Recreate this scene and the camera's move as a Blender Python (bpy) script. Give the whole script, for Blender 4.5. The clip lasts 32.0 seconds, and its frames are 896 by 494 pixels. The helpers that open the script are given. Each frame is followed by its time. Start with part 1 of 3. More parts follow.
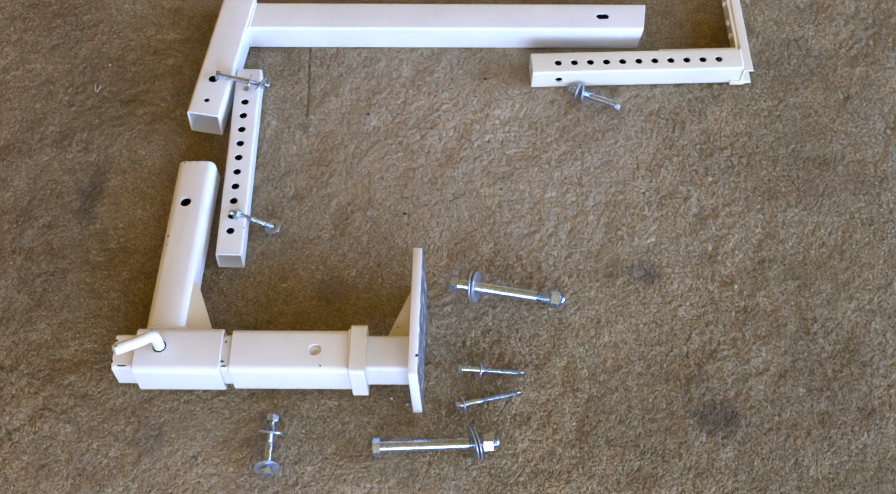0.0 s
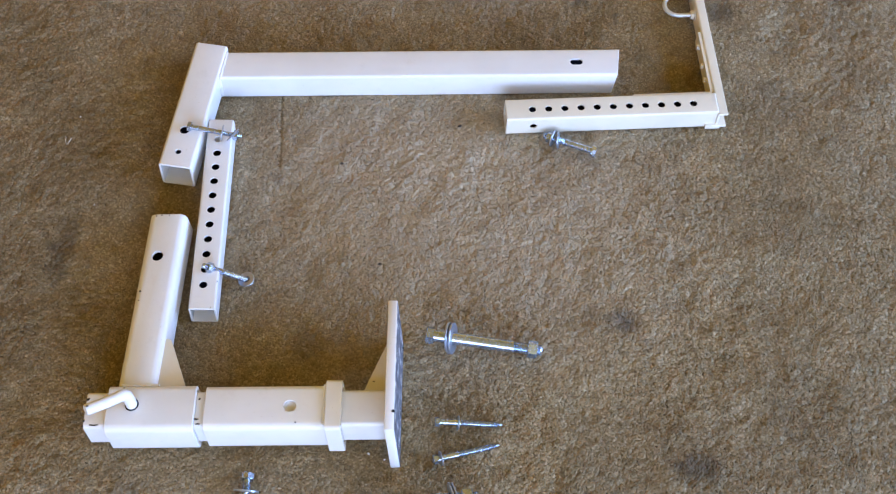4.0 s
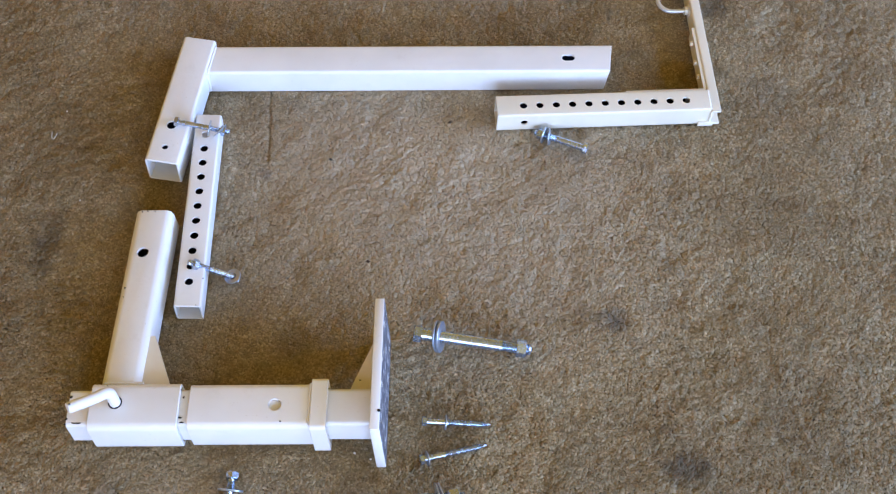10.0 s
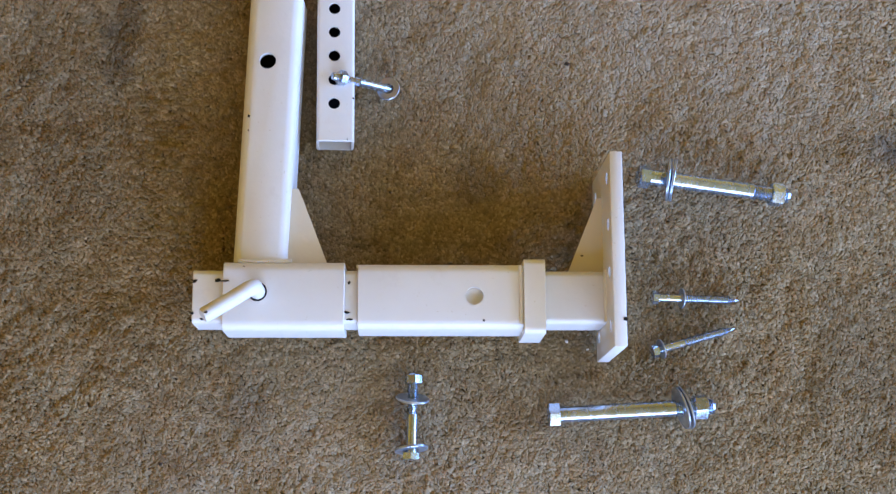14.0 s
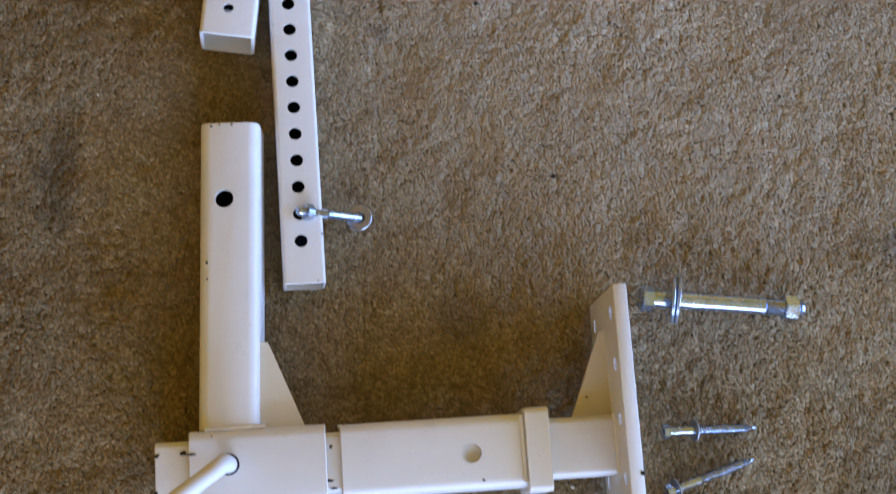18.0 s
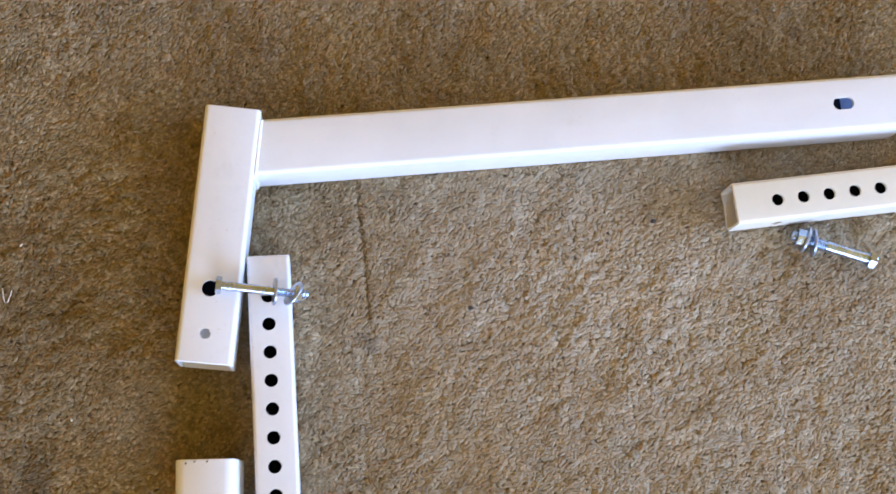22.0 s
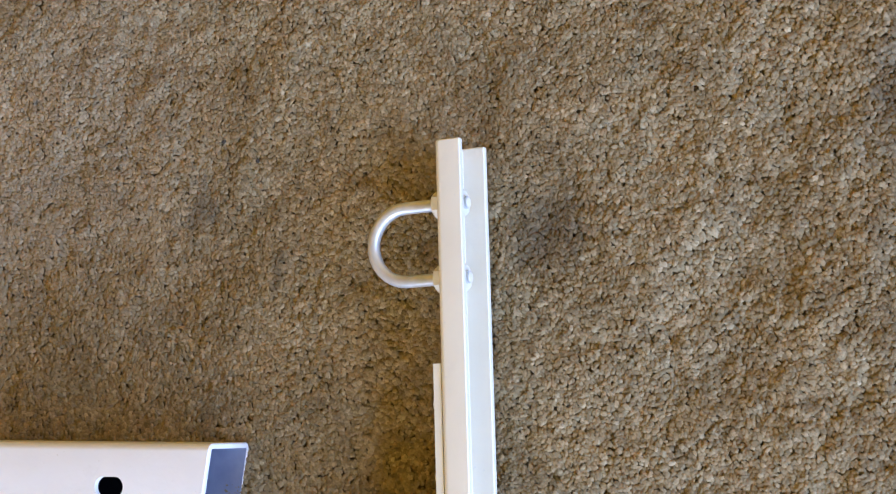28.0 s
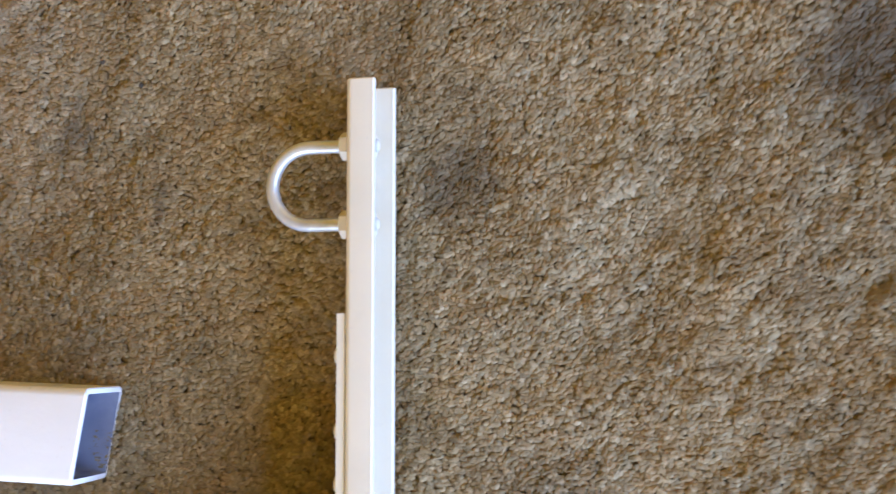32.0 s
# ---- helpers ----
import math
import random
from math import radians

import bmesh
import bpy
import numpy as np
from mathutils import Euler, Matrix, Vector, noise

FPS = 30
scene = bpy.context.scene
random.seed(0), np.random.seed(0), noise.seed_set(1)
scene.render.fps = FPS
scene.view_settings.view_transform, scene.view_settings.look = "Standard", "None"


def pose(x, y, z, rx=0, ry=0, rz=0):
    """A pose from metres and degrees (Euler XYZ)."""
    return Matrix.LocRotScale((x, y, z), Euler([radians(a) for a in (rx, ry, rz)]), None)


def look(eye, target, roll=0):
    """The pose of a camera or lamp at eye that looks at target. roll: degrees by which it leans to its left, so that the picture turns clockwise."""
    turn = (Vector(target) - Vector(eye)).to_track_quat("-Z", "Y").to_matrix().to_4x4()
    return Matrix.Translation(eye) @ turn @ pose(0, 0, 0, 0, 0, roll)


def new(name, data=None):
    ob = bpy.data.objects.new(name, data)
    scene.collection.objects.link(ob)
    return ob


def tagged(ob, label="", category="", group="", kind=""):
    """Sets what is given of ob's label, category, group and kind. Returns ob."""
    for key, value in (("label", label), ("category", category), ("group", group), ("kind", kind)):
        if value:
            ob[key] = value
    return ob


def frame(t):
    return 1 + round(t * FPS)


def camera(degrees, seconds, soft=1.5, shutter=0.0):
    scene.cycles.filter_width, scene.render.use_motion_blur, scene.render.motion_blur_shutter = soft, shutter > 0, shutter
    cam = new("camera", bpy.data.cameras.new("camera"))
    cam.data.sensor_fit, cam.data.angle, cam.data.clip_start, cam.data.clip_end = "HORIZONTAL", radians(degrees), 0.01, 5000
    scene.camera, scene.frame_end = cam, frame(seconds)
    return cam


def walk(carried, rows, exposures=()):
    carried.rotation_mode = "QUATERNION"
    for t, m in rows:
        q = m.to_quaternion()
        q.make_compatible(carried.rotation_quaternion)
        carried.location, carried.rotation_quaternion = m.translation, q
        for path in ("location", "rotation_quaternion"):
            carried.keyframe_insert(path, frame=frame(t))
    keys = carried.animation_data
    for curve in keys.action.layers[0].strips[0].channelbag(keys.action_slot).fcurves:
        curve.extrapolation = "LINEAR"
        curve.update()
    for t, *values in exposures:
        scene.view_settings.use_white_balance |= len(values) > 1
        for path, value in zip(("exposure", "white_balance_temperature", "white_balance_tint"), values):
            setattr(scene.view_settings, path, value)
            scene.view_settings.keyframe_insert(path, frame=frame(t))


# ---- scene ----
cam = camera(36.395, 32.0, soft=1.25, shutter=0.3)
PATH = [
    (0, 0.3710, -0.9634, 1.7362, 29.955, -1.432, 5.108),
    (0.5, 0.3722, -0.9521, 1.7423, 30.180, -1.458, 4.444),
    (1, 0.3797, -0.9503, 1.7425, 30.641, -1.774, 4.346),
    (1.5, 0.3871, -0.9491, 1.7412, 30.672, -1.334, 3.991),
    (2, 0.3926, -0.9421, 1.7361, 30.231, -1.211, 3.968),
    (2.5, 0.3938, -0.9286, 1.7453, 30.388, -1.366, 3.666),
    (3, 0.3915, -0.9172, 1.7463, 30.348, -1.394, 3.710),
    (3.5, 0.3895, -0.9256, 1.7384, 31.180, -1.310, 3.699),
    (4, 0.3752, -0.9240, 1.7375, 31.113, -1.727, 4.011),
    (4.5, 0.3615, -0.9161, 1.7375, 31.054, -2.404, 3.352),
    (6.5, 0.3630, -0.9102, 1.7322, 30.833, -2.404, 3.379),
    (7, 0.3663, -0.9087, 1.7357, 30.861, -2.039, 2.969),
    (7.5, 0.3635, -0.9134, 1.7395, 31.727, -2.427, 3.311),
    (8, 0.3755, -0.9182, 1.7361, 31.436, -1.889, 2.736),
    (8.5, 0.3806, -0.9203, 1.7380, 31.374, -1.938, 3.129),
    (9, 0.3822, -0.9224, 1.7351, 31.400, -2.136, 3.563),
    (9.5, 0.3908, -0.9226, 1.7260, 31.374, -1.858, 3.744),
    (10, 0.3940, -0.9102, 1.7208, 30.951, -1.773, 4.253),
    (10.5, 0.3755, -0.8863, 1.7154, 29.926, -1.636, 4.094),
    (11, 0.3267, -0.8676, 1.6878, 28.622, -2.088, 1.980),
    (11.5, 0.2886, -0.8334, 1.6246, 24.860, -2.281, -0.063),
    (12, 0.2700, -0.7011, 1.5946, 21.260, -3.115, 2.995),
    (12.5, 0.1828, -0.5964, 1.5408, 16.118, -1.586, 5.617),
    (13, 0.0528, -0.5284, 1.4887, 12.863, -3.827, 2.075),
    (13.5, 0.0144, -0.4334, 1.4314, 11.894, -5.536, 2.759),
    (14, 0.0190, -0.3864, 1.3857, 10.424, -5.665, 3.546),
    (14.5, 0.0247, -0.3730, 1.2308, 9.184, -7.533, 3.812),
    (16.5, 0.0254, -0.3103, 1.1476, 6.974, -7.977, 3.287),
    (17, 0.0251, -0.3232, 1.1537, 7.511, -8.195, 3.301),
    (17.5, 0.0097, -0.2789, 1.2164, 8.052, -8.218, 1.758),
    (18, -0.0178, -0.2286, 1.2702, 10.773, -7.596, -0.123),
    (18.5, -0.0084, -0.0927, 1.2739, 9.434, -6.704, 5.086),
    (19, 0.0028, -0.0694, 1.2062, 10.856, -6.031, 4.689),
    (19.5, -0.0097, -0.0223, 1.1328, 8.996, -6.411, 4.286),
    (20, -0.0003, 0.0078, 1.1141, 7.686, -6.329, 5.337),
    (20.5, 0.0003, 0.0106, 1.1094, 7.163, -6.712, 6.168),
    (21, -0.0180, 0.0254, 1.1224, 6.586, -7.569, 5.523),
    (21.5, 0.0009, 0.0786, 1.1934, 8.313, -6.591, 3.576),
    (22, 0.0543, 0.0705, 1.2612, 11.104, -4.810, 0.303),
    (22.5, 0.1637, 0.1123, 1.2734, 12.214, -7.471, 0.484),
    (23, 0.3854, 0.1133, 1.3009, 13.155, -1.925, 8.404),
    (23.5, 0.4831, 0.0786, 1.2708, 15.620, -1.165, 6.089),
    (24, 0.6143, 0.1111, 1.2302, 14.227, 1.852, 10.039),
    (24.5, 0.6651, 0.1875, 1.2315, 13.662, 3.611, 10.594),
    (25, 0.6827, 0.3226, 1.0744, 10.800, 1.455, 8.861),
    (25.5, 0.7311, 0.4383, 0.8400, 9.555, 0.527, 7.963),
    (26, 0.7414, 0.5030, 0.7789, 7.075, 1.200, 6.442),
    (26.5, 0.7810, 0.5179, 0.8304, 6.639, 2.942, 6.769),
    (28.5, 1.0995, 0.5561, 0.6527, 6.779, 29.814, 5.436),
    (29, 1.1066, 0.5551, 0.6018, 4.702, 32.128, 3.594),
    (29.5, 1.1055, 0.5572, 0.5559, 4.010, 35.061, 0.970),
    (30, 1.1094, 0.5532, 0.5536, 6.332, 34.781, 3.846),
    (30.5, 1.1201, 0.5457, 0.5305, 4.044, 35.985, 2.689),
    (31, 1.1136, 0.5488, 0.5444, 4.405, 36.733, 2.674),
    (31.5, 1.0871, 0.5429, 0.6036, 4.976, 30.245, 4.824),
    (32, 0.9679, 0.5607, 0.7083, 4.554, 14.604, 7.943),
]
EXPOSURES = [(0, 0.1, 6710, 20.8), (11, 0.1, 6702, 20.7), (12, 0.2, 6382, 20.7), (13, 0.1, 6236, 20.7), (14, 0.05, 6191, 20.7), (16.5, -0.12, 6313, 20.8), (18, -0.2, 6377, 20.8), (19, 0.16, 6573, 20.9), (20, 0.4, 6633, 20.9), (21, 0.43, 6774, 21.0), (22, 0.32, 6853, 21.1), (23, 0.12, 7013, 21.2), (24, 0.02, 7467, 21.1), (25, -0.02, 7384, 21.0), (26, 0.27, 7128, 20.6), (26.5, 0.27, 7084, 20.7), (29, 0.21, 7309, 21.8), (31, 0.12, 7086, 21.8), (32, 0.37, 7080, 21.8)]
walk(cam, [(t, pose(x, y, z, rx, ry, rz)) for t, x, y, z, rx, ry, rz in PATH], EXPOSURES)

# ---------- world and light ----------
world = bpy.data.worlds.new("sky")
scene.world = world
world.use_nodes = True
wn, wl = world.node_tree.nodes, world.node_tree.links
sky = wn.new("ShaderNodeTexSky")
sky.sky_type, sky.sun_disc = "NISHITA", False
sky.sun_elevation, sky.sun_rotation = radians(35), radians(140)
wl.new(sky.outputs[0], wn["Background"].inputs[0])
wn["Background"].inputs[1].default_value = 0.1


def window_light(name, m, w, h, watts, colour):
    """Daylight that comes in through a window's opening."""
    lamp = bpy.data.lights.new(name, "AREA")
    lamp.shape, lamp.size, lamp.size_y, lamp.energy, lamp.color = "RECTANGLE", w, h, watts, colour
    ob = new(name, lamp)
    ob.matrix_world = m
    return ob


window_light("daylight_south", look((1.3, -3.92, 1.45), (1.0, 0.1, 1.3)), 3.2, 1.7, 290, (0.38, 0.61, 1.0))
window_light("daylight_east", look((3.42, -0.2, 1.10), (0.35, 0.0, 1.1)), 2.8, 1.8, 245, (0.25, 0.50, 1.0))


# ---------- materials ----------
def material(name, rough, metal=0.0):
    m = bpy.data.materials.new(name)
    m.use_nodes = True
    b = m.node_tree.nodes["Principled BSDF"]
    b.inputs["Roughness"].default_value, b.inputs["Metallic"].default_value = rough, metal
    return m, m.node_tree.nodes, m.node_tree.links, b


def noise_node(n, l, scale, detail=3.0, rough=0.55, coord="Object"):
    c = n.new("ShaderNodeTexCoord")
    t = n.new("ShaderNodeTexNoise")
    t.inputs["Scale"].default_value, t.inputs["Detail"].default_value, t.inputs["Roughness"].default_value = scale, detail, rough
    l.new(c.outputs[coord], t.inputs["Vector"])
    return t


def ramp(n, l, source, *stops):
    r = n.new("ShaderNodeValToRGB")
    e = r.color_ramp.elements
    while len(e) < len(stops):
        e.new(0.5)
    for k, (p, c) in zip(e, stops):
        k.position, k.color = p, (*c, 1)
    l.new(source, r.inputs[0])
    return r


def mix(n, l, a, b, f, kind="MIX"):
    m = n.new("ShaderNodeMix")
    m.data_type, m.blend_type = "RGBA", kind
    for v, s in ((a, m.inputs[6]), (b, m.inputs[7]), (f, m.inputs[0])):
        if isinstance(v, (int, float)):
            s.default_value = v
        elif isinstance(v, tuple):
            s.default_value = (*v, 1)
        else:
            l.new(v, s)
    return m.outputs[2]


def bumped(n, l, b, height, strength, distance):
    k = n.new("ShaderNodeBump")
    k.inputs["Strength"].default_value, k.inputs["Distance"].default_value = strength, distance
    l.new(height, k.inputs["Height"])
    l.new(k.outputs[0], b.inputs["Normal"])


def paint_material(name, light, dull, rough):
    m, n, l, b = material(name, rough)
    big, fine = noise_node(n, l, 9, 4), noise_node(n, l, 160, 3)
    c = ramp(n, l, big.outputs[0], (0.3, dull), (0.62, light))
    specks = ramp(n, l, noise_node(n, l, 330, 2).outputs[0], (0.70, (0, 0, 0)), (0.76, (1, 1, 1)))
    smudge = ramp(n, l, noise_node(n, l, 26, 5, 0.7).outputs[0], (0.60, (0, 0, 0)), (0.80, (0.35, 0.35, 0.35)))
    one = mix(n, l, c.outputs[0], (0.56, 0.52, 0.47), smudge.outputs[0])
    two = mix(n, l, one, (0.62, 0.58, 0.52), specks.outputs[0])
    l.new(two, b.inputs["Base Color"])
    r = ramp(n, l, big.outputs[0], (0.2, (rough + 0.1,) * 3), (0.8, (rough - 0.08,) * 3))
    l.new(r.outputs[0], b.inputs["Roughness"])
    bumped(n, l, b, fine.outputs[0], 0.16, 0.0012)
    return m


PAINT = paint_material("white_enamel", (0.76, 0.745, 0.735), (0.70, 0.68, 0.665), 0.38)
CREAM = paint_material("cream_enamel", (0.72, 0.66, 0.55), (0.66, 0.60, 0.49), 0.42)
PAINT_WELD = paint_material("painted_weld", (0.80, 0.78, 0.74), (0.68, 0.65, 0.6), 0.4)

ZINC, n, l, b = material("zinc_plated_steel", 0.2, 0.9)
zc = ramp(n, l, noise_node(n, l, 60, 4).outputs[0], (0.3, (0.34, 0.41, 0.53)), (0.7, (0.50, 0.59, 0.72)))
l.new(zc.outputs[0], b.inputs["Base Color"])
zr = ramp(n, l, noise_node(n, l, 200, 3).outputs[0], (0.3, (0.16,) * 3), (0.75, (0.33,) * 3))
l.new(zr.outputs[0], b.inputs["Roughness"])
bumped(n, l, b, noise_node(n, l, 420, 2).outputs[0], 0.12, 0.0006)

WASHER, n, l, b = material("dull_zinc_washer", 0.3, 0.8)
l.new(ramp(n, l, noise_node(n, l, 90, 4).outputs[0], (0.3, (0.36, 0.41, 0.50)), (0.7, (0.52, 0.58, 0.68))).outputs[0], b.inputs["Base Color"])
bumped(n, l, b, noise_node(n, l, 420, 2).outputs[0], 0.12, 0.0006)

GALVANISED, n, l, b = material("dull_galvanised_steel", 0.36, 0.5)
l.new(ramp(n, l, noise_node(n, l, 70, 4).outputs[0], (0.3, (0.50, 0.51, 0.51)), (0.7, (0.66, 0.67, 0.67))).outputs[0], b.inputs["Base Color"])
bumped(n, l, b, noise_node(n, l, 300, 3).outputs[0], 0.15, 0.0006)

CHIP, n, l, b = material("bare_dark_steel", 0.6, 0.4)
l.new(ramp(n, l, noise_node(n, l, 500).outputs[0], (0.3, (0.008, 0.008, 0.010)), (0.8, (0.03, 0.028, 0.03))).outputs[0], b.inputs["Base Color"])

# Unpainted steel, made near-black to paint in the shade inside the tubes.
SHADED_STEEL, n, l, b = material("shaded_bare_steel", 0.9, 0.0)
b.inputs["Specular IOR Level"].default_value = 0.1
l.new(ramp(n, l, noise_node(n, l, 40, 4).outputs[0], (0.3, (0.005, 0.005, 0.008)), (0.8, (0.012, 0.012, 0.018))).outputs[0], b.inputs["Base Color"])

# Blue-grey paints the dim, cool light inside the bar's end into its colour.
DIM_INSIDE, n, l, b = material("dim_blue_inside", 0.5)
l.new(ramp(n, l, noise_node(n, l, 60, 4).outputs[0], (0.3, (0.19, 0.22, 0.33)), (0.8, (0.31, 0.34, 0.45))).outputs[0], b.inputs["Base Color"])

SCUFFED, n, l, b = material("scuffed_plate_back", 0.55, 0.3)
l.new(ramp(n, l, noise_node(n, l, 55, 5, 0.65).outputs[0], (0.40, (0.06, 0.06, 0.075)), (0.56, (0.20, 0.20, 0.22)), (0.64, (0.7, 0.69, 0.67))).outputs[0], b.inputs["Base Color"])

LINT, n, l, b = material("white_lint", 0.9)
l.new(ramp(n, l, noise_node(n, l, 300).outputs[0], (0.3, (0.6, 0.58, 0.54)), (0.8, (0.85, 0.84, 0.8))).outputs[0], b.inputs["Base Color"])

CRUMB, n, l, b = material("dark_crumb", 0.9)
l.new(ramp(n, l, noise_node(n, l, 600).outputs[0], (0.3, (0.02, 0.015, 0.01)), (0.8, (0.07, 0.05, 0.035))).outputs[0], b.inputs["Base Color"])



def plaster(name, dark, light):
    m, n, l, b = material(name, 0.8)
    l.new(ramp(n, l, noise_node(n, l, 3, 5).outputs[0], (0.3, dark), (0.7, light)).outputs[0], b.inputs["Base Color"])
    bumped(n, l, b, noise_node(n, l, 120).outputs[0], 0.2, 0.002)
    return m


# Orange set so the unseen walls and ceiling bounce warm light on the carpet.
PLASTER = plaster("warm_plaster", (0.70, 0.34, 0.022), (0.74, 0.38, 0.030))
BOUNCE_PLASTER = plaster("orange_bounce_plaster", (0.66, 0.35, 0.032), (0.70, 0.39, 0.040))

# Worn patches of the carpet, with some painted-in shade: x, y, half length along x and y, depth of the tint.
STAINS_AND_SHADE = [
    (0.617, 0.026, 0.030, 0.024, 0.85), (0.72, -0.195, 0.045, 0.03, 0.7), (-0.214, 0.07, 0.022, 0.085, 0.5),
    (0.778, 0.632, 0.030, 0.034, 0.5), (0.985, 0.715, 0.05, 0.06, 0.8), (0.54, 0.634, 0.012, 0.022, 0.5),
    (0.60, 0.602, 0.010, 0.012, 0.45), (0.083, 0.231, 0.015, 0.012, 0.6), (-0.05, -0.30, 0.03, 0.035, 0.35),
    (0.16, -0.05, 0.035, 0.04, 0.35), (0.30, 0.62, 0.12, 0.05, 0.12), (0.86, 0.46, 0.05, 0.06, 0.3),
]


# Pools of light, painted into the carpet colour as lighter patches.
LIGHT_POOLS = [(0.36, 0.20, 0.46, 0.34, 0.30), (0.24, 0.29, 0.22, 0.13, 0.18), (0.42, 0.66, 0.16, 0.16, 0.16), (0.10, -0.40, 0.42, 0.17, 0.20), (1.05, 0.62, 0.38, 0.45, 0.04), (0.0, 0.64, 0.45, 0.22, 0.14)]
# Broad darker patches at right; painted-in shade beside the upright and inside the bracket.
STAINS_AND_SHADE += [(0.88, -0.22, 0.36, 0.24, 0.24), (1.0, 0.18, 0.26, 0.4, 0.14), (-0.26, 0.10, 0.14, 0.30, 0.16), (-0.02, -0.10, 0.13, 0.1, 0.12)]


def carpet_material(name, per_tuft, tone=1.0):
    m, n, l, b = material(name, 0.95)
    if "Sheen Weight" in b.inputs:
        b.inputs["Sheen Weight"].default_value, b.inputs["Sheen Roughness"].default_value = 0.12, 0.6
    b.inputs["Specular IOR Level"].default_value = 0.15
    if per_tuft:
        g = n.new("ShaderNodeNewGeometry")
        tuft = g.outputs["Random Per Island"]
    else:
        tuft = noise_node(n, l, 240, 2).outputs[0]
    c = ramp(n, l, tuft, (0.0, (0.194, 0.139, 0.073)), (0.40, (0.258, 0.189, 0.102)), (0.80, (0.314, 0.234, 0.132)), (1.0, (0.394, 0.304, 0.188)))
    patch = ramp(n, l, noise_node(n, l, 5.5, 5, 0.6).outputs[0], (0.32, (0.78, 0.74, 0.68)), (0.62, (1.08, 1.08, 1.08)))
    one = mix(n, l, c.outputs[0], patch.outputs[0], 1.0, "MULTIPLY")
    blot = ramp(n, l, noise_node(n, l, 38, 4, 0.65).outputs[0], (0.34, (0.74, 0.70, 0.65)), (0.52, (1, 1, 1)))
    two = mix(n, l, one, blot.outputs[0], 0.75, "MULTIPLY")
    hue = ramp(n, l, noise_node(n, l, 21, 4, 0.7).outputs[0], (0.34, (1.05, 0.985, 0.91)), (0.50, (1, 1, 1)), (0.66, (0.95, 0.985, 1.02)))
    two = mix(n, l, two, hue.outputs[0], 0.8, "MULTIPLY")
    fibre = ramp(n, l, noise_node(n, l, 900, 2, 0.6).outputs[0], (0.25, (0.82, 0.82, 0.82)), (0.75, (1.17, 1.17, 1.17)))
    out = mix(n, l, two, fibre.outputs[0], 1.0, "MULTIPLY")
    co = n.new("ShaderNodeTexCoord")
    warp = noise_node(n, l, 45, 4, 0.6)
    shift = n.new("ShaderNodeVectorMath")
    shift.operation = "MULTIPLY_ADD"
    l.new(warp.outputs["Color"], shift.inputs[0])
    shift.inputs[1].default_value = (0.05, 0.05, 0.0)
    l.new(co.outputs["Object"], shift.inputs[2])
    for x, y, rx, ry, depth in STAINS_AND_SHADE + LIGHT_POOLS:
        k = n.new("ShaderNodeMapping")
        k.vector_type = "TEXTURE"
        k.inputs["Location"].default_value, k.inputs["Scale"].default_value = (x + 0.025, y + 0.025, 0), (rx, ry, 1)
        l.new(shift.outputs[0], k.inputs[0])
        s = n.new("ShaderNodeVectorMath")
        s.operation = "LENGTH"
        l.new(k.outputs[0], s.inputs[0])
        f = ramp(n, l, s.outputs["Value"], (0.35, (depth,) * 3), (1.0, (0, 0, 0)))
        out = mix(n, l, out, (0.055, 0.04, 0.027) if (x, y, rx, ry, depth) in STAINS_AND_SHADE else (0.62, 0.52, 0.40), f.outputs[0])
    out = mix(n, l, out, (tone,) * 3, 1.0, "MULTIPLY")
    l.new(out, b.inputs["Base Color"])
    bumped(n, l, b, noise_node(n, l, 700, 3, 0.7).outputs[0], 0.5, 0.0012)
    return m


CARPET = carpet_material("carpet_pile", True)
# Tone 0.60 paints in the self-shade that the floor lacks beyond the tufts.
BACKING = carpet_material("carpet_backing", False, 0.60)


# ---------- shape helpers ----------
def part(name, bm, mat, parent=None, label="", smooth=35):
    """Links a bmesh as one mesh object under a thing or a part."""
    me = bm
    if isinstance(bm, bmesh.types.BMesh):
        bmesh.ops.recalc_face_normals(bm, faces=bm.faces)
        me = bpy.data.meshes.new(name)
        bm.to_mesh(me)
        bm.free()
    if smooth:
        me.polygons.foreach_set("use_smooth", [True] * len(me.polygons))
        me.set_sharp_from_angle(angle=radians(smooth))
    inside = [p.material_index for p in me.polygons]
    me.materials.clear()
    me.materials.append(mat)
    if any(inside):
        me.materials.append(SHADED_STEEL)
        me.materials.append(DIM_INSIDE)
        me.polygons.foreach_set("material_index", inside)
    ob = new(name, me)
    ob.parent = parent
    if label:
        tagged(ob, label)
    return ob


def thing(name, m, label, category, group=""):
    ob = new(name)
    ob.empty_display_size = 0.02
    ob.matrix_world = m
    return tagged(ob, label, category, group)


def placed(bm, m):
    bm.transform(m)
    return bm


def box(x0, x1, y0, y1, z0, z1, bevel=0.0, seg=2):
    bm = bmesh.new()
    bmesh.ops.create_cube(bm, size=1, matrix=Matrix.Translation(((x0 + x1) / 2, (y0 + y1) / 2, (z0 + z1) / 2)) @ Matrix.Diagonal((x1 - x0, y1 - y0, z1 - z0, 1)))
    if bevel:
        bmesh.ops.bevel(bm, geom=bm.edges[:], offset=bevel, segments=seg, affect="EDGES", profile=0.5)
    return bm


